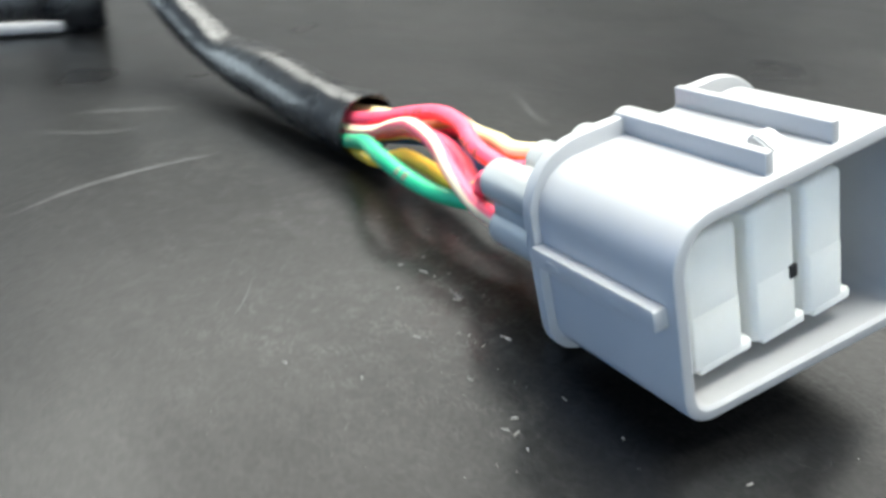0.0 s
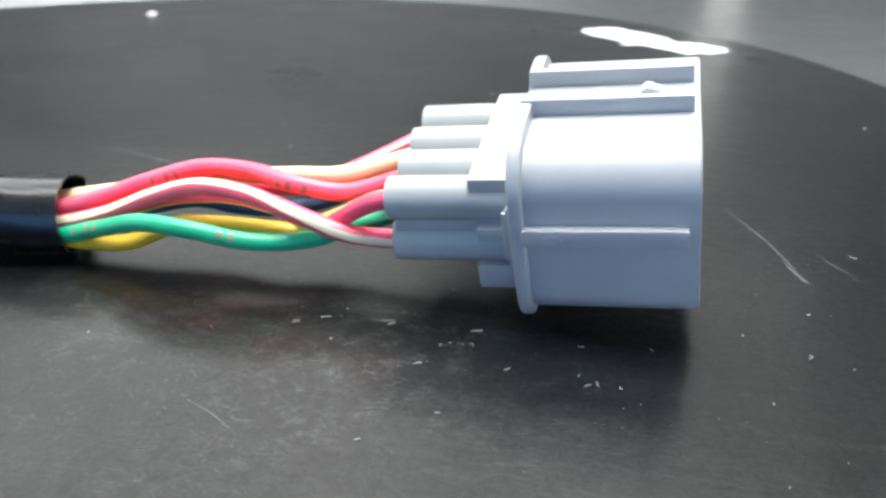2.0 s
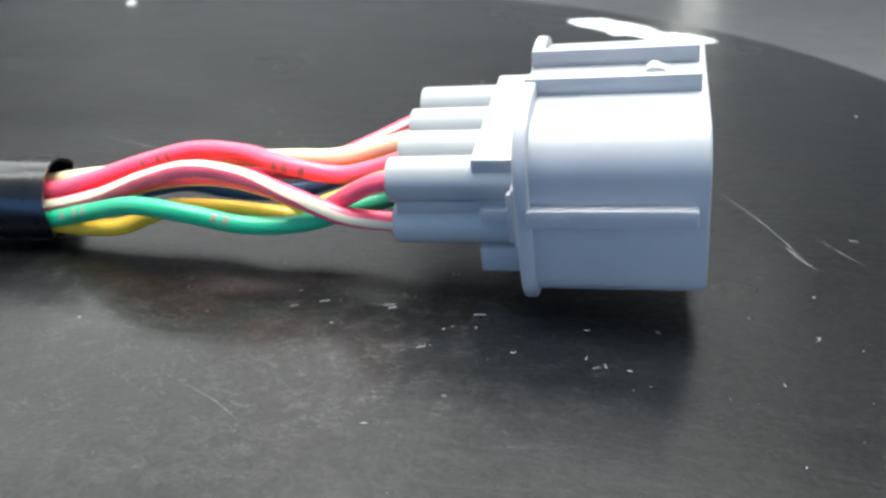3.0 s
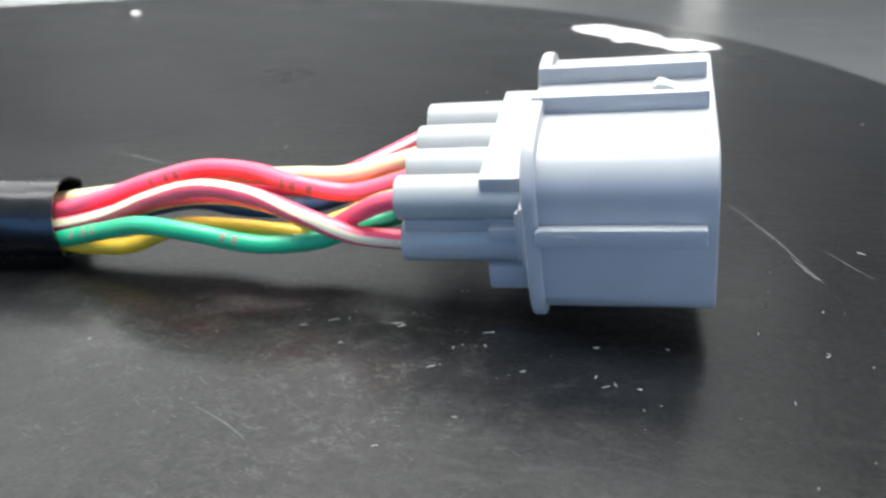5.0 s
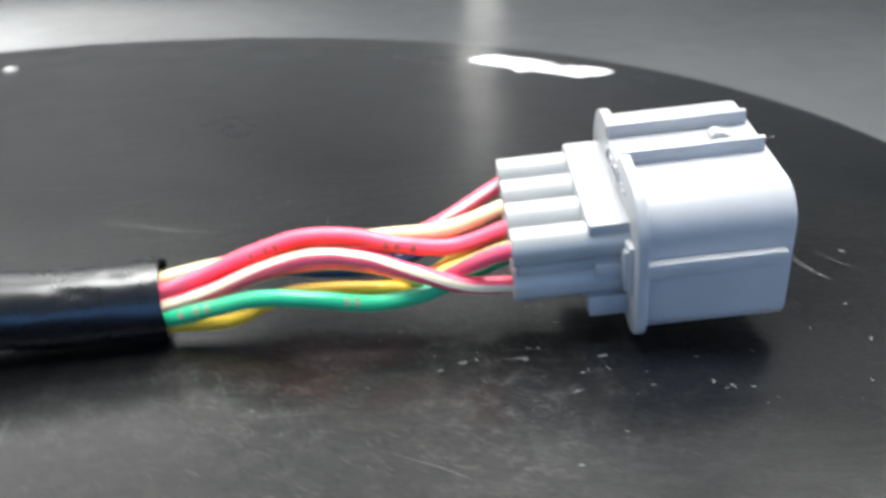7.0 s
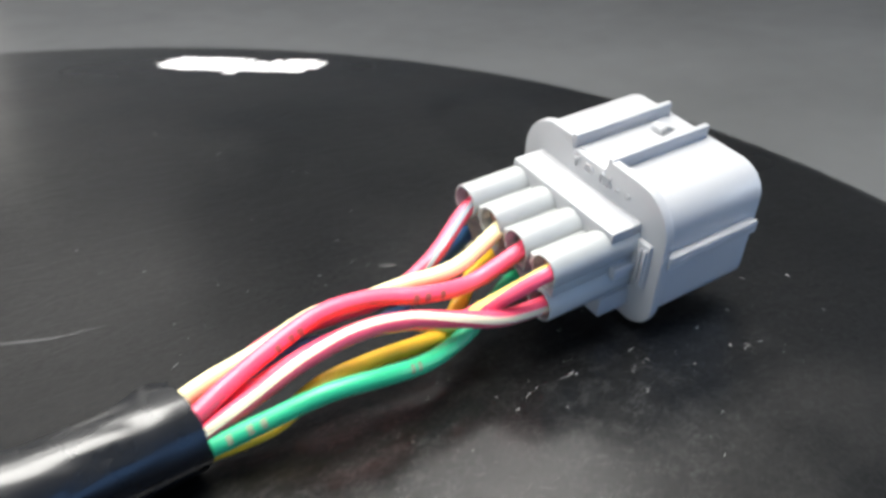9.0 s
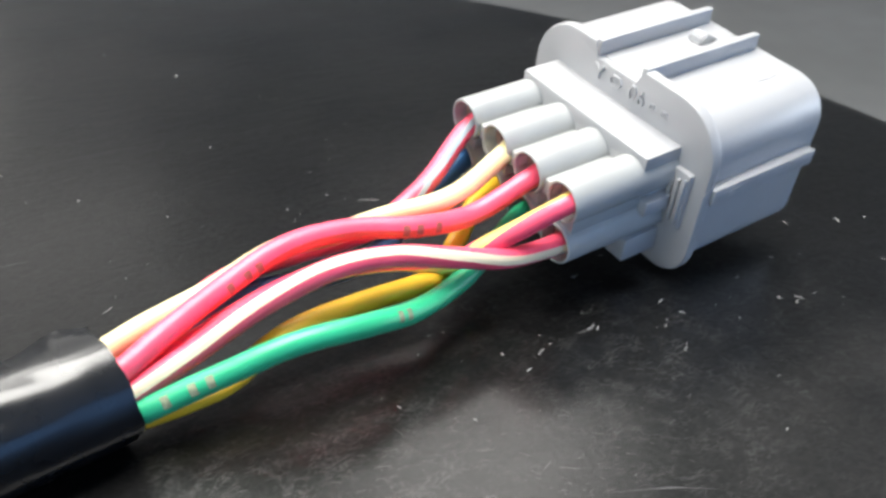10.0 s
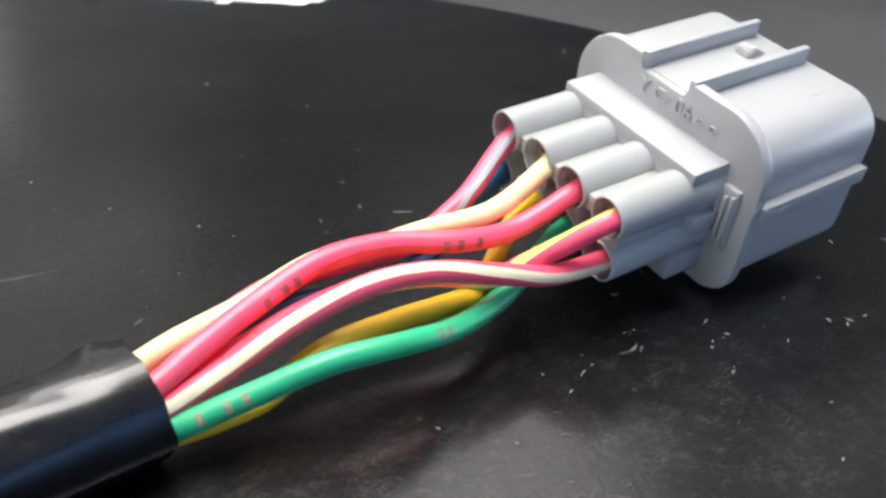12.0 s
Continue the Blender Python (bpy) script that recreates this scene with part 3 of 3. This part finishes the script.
def sleeve():
    """A soft vinyl tube: full near its mouth, folded in and thinner past a kink, with a torn flap standing up at the rim."""
    n, count = 72, 190
    path = glide(SLEEVE_PATH, count)
    rings = []
    for k, (p, (side, up)) in enumerate(zip(path, frames_along(path))):
        ring = []
        slim = 1 - 0.14 / (1 + math.exp((p.x + 104) / 3.5))
        kink = math.exp(-((p.x + 109) / 5.5) ** 2)
        back = p.x + 58.9
        for j in range(n):
            a = 2 * math.pi * j / n
            c, h = math.cos(a), math.sin(a)
            rad = 5.25 * slim + 0.22 * noise.noise(Vector((p.x * 0.07, c * 1.2, h * 1.2))) + 0.05 * noise.noise(Vector((p.x * 0.35, 2.4 * c, 2.4 * h)))
            # creases: one long fold low on the south side, two short dents behind the mouth
            rad -= 0.30 * math.exp(-((a - 3.75 - 0.004 * back) / 0.16) ** 2) * (0.6 + 0.4 * math.sin(back * 0.11))
            for at, far_in, lean in ((2.35, -10.0, 0.05), (2.6, -12.5, -0.07), (1.9, -6.0, 0.06)):
                rad -= 0.11 * math.exp(-((a - at - lean * (back - far_in)) / 0.11) ** 2) * math.exp(-((back - far_in) / 3.6) ** 2)
            rad *= 1 - 0.2 * kink * max(0.0, math.cos(a - 1.5)) ** 2
            flap = math.exp(-((a - FLAP_AT) / 0.42) ** 2) * math.exp(-((back + 2.4) / 2.0) ** 2)
            rad += flap * (0.95 + 0.5 * noise.noise(Vector((p.x * 1.3, a * 5, 2.0))))
            q = p + side * (rad * c) + up * (rad * 0.97 * h)
            if k < 6:
                torn = 0.35 * noise.noise(Vector((a * 1.9, 4.0, 1.0))) + 0.9 * math.exp(-((a - FLAP_AT) / 0.5) ** 2)
                q.x += (5 - k) / 5 * (torn - 0.55 * math.cos(a - 0.4))
            q.z = max(q.z, 0.05)
            ring.append(q)
        rings.append(ring)
    inner = []
    for k in range(23):
        c = sum(rings[k], Vector()) / n
        inner.append([c + (q - c) * 0.93 for q in rings[k]])
    return loft(list(reversed(inner)) + rings[:1], close=(True, False)), loft(rings, close=(False, True))


tube_ob = thing("cable_sleeve", pose(0, 0, 0), "glossy black vinyl cable sleeve with a torn open end", "cable sleeve")
lip, run = sleeve()
part("tube", run, SLEEVE, tube_ob, smooth=70)
part("torn_lip", lip, SLEEVE, tube_ob, "torn end of the vinyl sleeve", smooth=50)

# ---- dark plug at the far end of the cable ----
far = thing("cable_plug", pose(-0.192, -0.040, 0, 0, 0, 82), "black plastic cable plug with a pale rim resting on the seat", "cable plug")
part("body", box_bm(-17, 17, -8, 12, 1.2, 15, bevel=1.5), SLEEVE, far)
part("rim", box_bm(-18, 20.5, -10.2, -7.6, 0.6, 3.4, bevel=0.8), GREY, far, "pale grey plastic rim")
part("collar", box_bm(16.6, 31, -9.5, 9, 0.9, 17, bevel=1.2), SLEEVE, far)
part("foot", box_bm(-14, 29, -7, 8, 0.0, 1.6, bevel=0.4), SLEEVE, far)

# ---- wires ----


def wire(label, points, body, stripe=None, phase=((0, 90), (1, 90)), width=4, radius=1.1, marks=(), mark_phase=90.0, ink=None):
    """An insulated wire along a curve; the stripe is a run of its own faces, turned as phase says: rows of (share of the length, degrees round from the side)."""
    first = Vector(points[0])
    mouth = Vector((-58.6, 7.8, 5.2))
    deep = mouth + Vector((-9, -1.9, 0.2)) + (first - mouth) * 0.5
    pts = [deep, *points]
    n, count = 20, 96
    path = glide(pts, count)
    fr = frames_along(path)
    ob = thing("wire", pose(0, 0, 0), label, "wire", "wires of the connector")
    base, band = bmesh.new(), bmesh.new()

    def ring(k, bm, js, r=radius):
        p, (side, up) = path[k], fr[k]
        turn = radians(float(np.interp(k / (count - 1), [q[0] for q in phase], [q[1] for q in phase])))
        return [bm.verts.new(p + (side * math.cos(turn + 2 * math.pi * j / n) + up * math.sin(turn + 2 * math.pi * j / n)) * r) for j in js]

    half = width / 2 if stripe else 0
    js_base = [n - half - i for i in range(n - width + 1)] if stripe else list(range(n + 1))
    js_band = [-half + i for i in range(width + 1)]
    for bm, js in ((base, js_base), (band, js_band)):
        if bm is band and not stripe:
            continue
        rows = [ring(k, bm, js) for k in range(count)]
        for a, b in zip(rows, rows[1:]):
            for i in range(len(js) - 1):
                bm.faces.new((a[i], a[i + 1], b[i + 1], b[i]))
    if not stripe:
        bmesh.ops.remove_doubles(base, verts=base.verts, dist=1e-4)
    part("insulation", base, body, ob, smooth=60)
    if stripe:
        part("stripe", band, stripe, ob, smooth=60)
    else:
        band.free()
    # printed dashes
    for u in marks:
        k = int(u * (count - 1))
        bm = bmesh.new()
        p, (side, up) = path[k], fr[k]
        way = (path[k + 1] - p).normalized()
        rows = []
        for x in (-0.34, 0.34):
            rows.append([bm.verts.new(p + way * x + (side * math.cos(radians(mark_phase + d)) + up * math.sin(radians(mark_phase + d))) * (radius + 0.012)) for d in (-30, -15, 0, 15, 30)])
        for i in range(4):
            bm.faces.new((rows[0][i], rows[0][i + 1], rows[1][i + 1], rows[1][i]))
        part("printed_dash", bm, ink or PRINT, ob, smooth=60)
    return ob


wire("red insulated wire with an orange band and dark printed dashes", ((-59.6, 5.9, 6.8), (-53.5, 8.2, 8.2), (-47.2, 9.6, 10.3), (-40.6, 10.7, 12), (-33.8, 10.4, 12.1), (-27.2, 8.4, 11.5), (-20.4, 8.8, 10.8), (-13.6, 8.6, 13), (-9.9, 8.6, 14.4)), RED, ORANGE, phase=((0, -75), (0.35, -35), (0.5, -22), (0.75, -30), (1, -55)), width=4, radius=1.12, marks=(0.345, 0.37, 0.395, 0.645, 0.67, 0.695), mark_phase=3)
wire("crimson insulated wire with a cream stripe", ((-59.6, 5.1, 5.1), (-52.3, 6.2, 6.6), (-45.3, 6.2, 9.4), (-38.3, 5.5, 11.4), (-31.6, 5.2, 10.9), (-25.4, 4.1, 9.4), (-19.2, 3.7, 7.7), (-13, 3.6, 7.5), (-9.3, 3.9, 7.8)), CRIMSON, OFFWHITE, phase=((0, 34), (0.25, 46), (0.42, 66), (0.55, 62), (0.66, 38), (0.8, 2), (0.92, -11), (1, -14)), width=3)
wire("green insulated wire with grey printed dashes", ((-59.9, 4.6, 3.6), (-52, 3, 5.7), (-44.4, 1.2, 7.9), (-37.2, 0.8, 7.6), (-30.8, 2.8, 5.9), (-24.3, 5, 5.9), (-18.5, 7.2, 7.5), (-12.9, 9.6, 8.7), (-9.4, 9.7, 9)), GREEN, marks=(0.185, 0.215, 0.235, 0.495, 0.52), mark_phase=30, ink=PRINT_PALE)
wire("cream insulated wire with a thin yellow stripe", ((-60.5, 9, 7.1), (-54.5, 11.3, 7.6), (-47.8, 12.6, 8.4), (-40.6, 12.8, 10.7), (-34.4, 12.7, 10.7), (-28.5, 12.5, 11.2), (-21.4, 11, 12.3), (-13.7, 13, 14.3), (-9.9, 14.3, 15.6)), CREAM, PALE_YELLOW, phase=((0, -35), (1, -50)), width=3)
wire("red insulated wire with a pale blue stripe", ((-60, 9.4, 5.5), (-52.3, 13, 6.1), (-44.9, 14.6, 8.1), (-37.4, 15, 8.4), (-31.5, 14.9, 8.5), (-27.7, 15.1, 9), (-21, 16.5, 11.6), (-13.9, 20, 14.8), (-10.1, 20.1, 16.8)), RED, PALE_BLUE, phase=((0, -120), (0.6, -120), (0.78, 50), (1, 40)), width=2)
wire("red insulated wire with a yellow stripe", ((-60, 6.9, 4.2), (-51.8, 8.2, 6.2), (-44.4, 8.2, 8.6), (-36.7, 8.5, 9.4), (-29.9, 8.4, 8.4), (-24.5, 6.7, 7.3), (-20.2, 5.2, 9), (-14.3, 2.3, 12.6), (-9.7, 2.7, 13.1)), CRIMSON, PALE_YELLOW, phase=((0, -75), (0.58, -70), (0.76, 75), (0.85, 112), (1, 128)), width=4)
wire("plain deep yellow insulated wire", ((-59.2, 5.3, 2.8), (-50, 5.2, 3.1), (-45, 6, 4.9), (-41.6, 5.9, 6.1), (-35.5, 6.2, 6.3), (-29.1, 6.4, 6.1), (-25.5, 7.4, 5.9), (-21.5, 10, 7.2), (-18, 12.2, 9.2), (-14, 14.6, 9.8), (-9.5, 15.5, 10.2)), YELLOW)
wire("plain dark blue insulated wire", ((-59.5, 8.7, 3.9), (-52, 11.4, 5.1), (-45.4, 13.9, 6.1), (-41.8, 14.1, 6.1), (-38.5, 13.6, 5.9), (-32.4, 13, 6.2), (-27, 15, 6.7), (-20, 18.2, 8.8), (-13.1, 21.1, 10.7), (-9.6, 21.2, 11.4)), BLUE)

# ---- dust ----


def dust():
    """Crumbs, flakes and short lint hairs: (x, y, size) each, in millimetres."""
    bm = bmesh.new()
    rnd = random.Random(7)
    spots = [(-17.8, -0.4, 0.2), (-17.9, -2.2, 0.2), (-10, 0.4, 0.15), (-4.4, -5.5, 0.16), (-17.2, -7.4, 0.24), (6.1, -5.4, 0.13), (1.2, -10.5, 0.12), (-5.9, -9.7, 0.13), (-36.9, -0.6, 0.2),
             (-5.3, -6.2, 0.28), (-3, -5.6, 0.14), (0.2, -11.3, 0.15), (-10.8, 0.1, 0.17), (2.4, -6.3, 0.15), (4.9, -6, 0.12), (14.3, -13.9, 0.22), (20.2, -3.9, 0.16), (28.7, 18.8, 0.2),
             (33.3, 9.2, 0.26), (35.5, 9.2, 0.18), (42.5, 25.4, 0.2), (36.2, -2.1, 0.2), (22.8, -13.6, 0.14), (-44.2, -11.8, 0.3), (-12.5, 84.5, 0.5), (-10.3, 82.5, 0.35), (-28.3, 66.8, 0.35),
             (-11.9, 60.1, 0.3), (-6.2, 64.6, 0.3), (-41.6, 47, 0.32), (-38.7, 42, 0.22), (-27.5, 40.5, 0.3), (-28.1, 37, 0.2), (-21.1, 41.8, 0.25), (-19.5, 39.5, 0.2), (-29, 124.5, 0.5),
             (-21.3, 103.4, 0.5), (-50, 57.8, 0.35), (-57.4, 71.9, 0.4), (-51, 39, 0.16), (-47.5, 36.1, 0.16), (-52.7, 30.7, 0.14), (-50.6, 34, 0.18), (-162.5, 197, 2.4), (52.4, 88.8, 0.6)]
    hairs = [(-2.2, -2.4, 1.3, 20), (-11.8, -2.7, 0.9, 40), (-2, -5.3, 0.6, -60), (11.6, -10.2, 0.9, 110), (10.7, -10.7, 0.8, 35), (-6.7, -10.3, 0.9, 30), (32.3, -0.7, 1.0, 60), (-2.5, -18.4, 0.5, 0),
             (-17, 37.4, 2.6, -30), (-54.2, 28.3, 1.4, 35), (-12.4, -2.2, 1.2, 10), (-22.5, -4.5, 0.8, 25), (-19.6, -2.8, 1.2, 30), (40.5, 26.5, 1.2, -40)]
    for k in range(170):
        spots.append((rnd.gauss(-4, 30), rnd.gauss(-6, 18), rnd.uniform(0.03, 0.085)) if k % 3 else (rnd.uniform(-130, 70), rnd.uniform(-55, 150), rnd.uniform(0.05, 0.2)))
    for k in range(26):
        hairs.append((rnd.gauss(-5, 28), rnd.gauss(0, 22), rnd.uniform(0.25, 0.7), rnd.uniform(-90, 90)))
    for x, y, size in spots:
        size *= 0.72 if size < 0.9 else 1.0
        if (Vector((x, y, 0)) - SEAT_C).length > SEAT_R - 8:
            continue
        turn, long = rnd.uniform(0, 6.3), rnd.choice((0.3, 0.45, 0.6, 0.9)) if size < 0.9 else 1.2
        rim = []
        for j in range(6):
            a = 2 * math.pi * j / 6
            q = rnd.uniform(0.5, 1.25) * size
            px, py = q * math.cos(a), q * long * math.sin(a)
            rim.append(bm.verts.new((x + px * math.cos(turn) - py * math.sin(turn), y + px * math.sin(turn) + py * math.cos(turn), 0.003)))
        top = bm.verts.new((x + rnd.uniform(-0.3, 0.3) * size, y + rnd.uniform(-0.3, 0.3) * size, 0.003 + 0.45 * size))
        for j in range(6):
            bm.faces.new((rim[j], rim[(j + 1) % 6], top))
    for x, y, long, turn in hairs:
        turn, bend, last = radians(turn), rnd.uniform(-0.5, 0.5), None
        for i in range(6):
            u = i / 5 - 0.5
            px, py = long * u, bend * long * (u * u - 0.12)
            w = 0.045 * (1.1 - 1.6 * u * u)
            row = []
            for off, z in ((w, 0.003), (0, 0.05), (-w, 0.003)):
                qy = py + off
                row.append(bm.verts.new((x + px * math.cos(turn) - qy * math.sin(turn), y + px * math.sin(turn) + qy * math.cos(turn), z)))
            if last:
                bm.faces.new((last[0], last[1], row[1], row[0]))
                bm.faces.new((last[1], last[2], row[2], row[1]))
            last = row
    return bm


tagged(new("dust", finish(dust(), "dust", DUST, 0)), "pale dust specks and crumbs scattered on the black seat", "dust", kind="stuff")


def scuffs():
    """Hair-thin curved strokes rubbed into the gloss, densest in front of the wires."""
    bm = bmesh.new()
    rnd = random.Random(19)
    for k in range(260):
        x, y = (rnd.gauss(-26, 13), rnd.gauss(-17, 7)) if k % 6 else (rnd.uniform(-110, 60), rnd.uniform(-50, 120))
        if (Vector((x, y, 0)) - SEAT_C).length > SEAT_R - 8:
            continue
        turn, bend = radians(rnd.gauss(-30, 27)), rnd.uniform(-0.7, 0.7)
        long, wide = rnd.uniform(0.3, 1.25) ** 1.6 + 0.12, rnd.uniform(0.010, 0.027)
        last = None
        for i in range(4):
            u = i / 3
            w = wide * (0.25 + math.sin(math.pi * u))
            px, py = long * (u - 0.5), bend * long * (u - 0.5) ** 2 + rnd.uniform(-0.05, 0.05)
            row = []
            for side in (w, -w):
                qx, qy = px, py + side
                row.append(bm.verts.new((x + qx * math.cos(turn) - qy * math.sin(turn), y + qx * math.sin(turn) + qy * math.cos(turn), 0.006)))
            if last:
                bm.faces.new((last[0], last[1], row[1], row[0]))
            last = row
    return bm


tagged(new("scuff_marks", finish(scuffs(), "scuff_marks", SCUFF, 0)), "fine pale scuff strokes rubbed into the black seat", "scuff marks", kind="stuff")
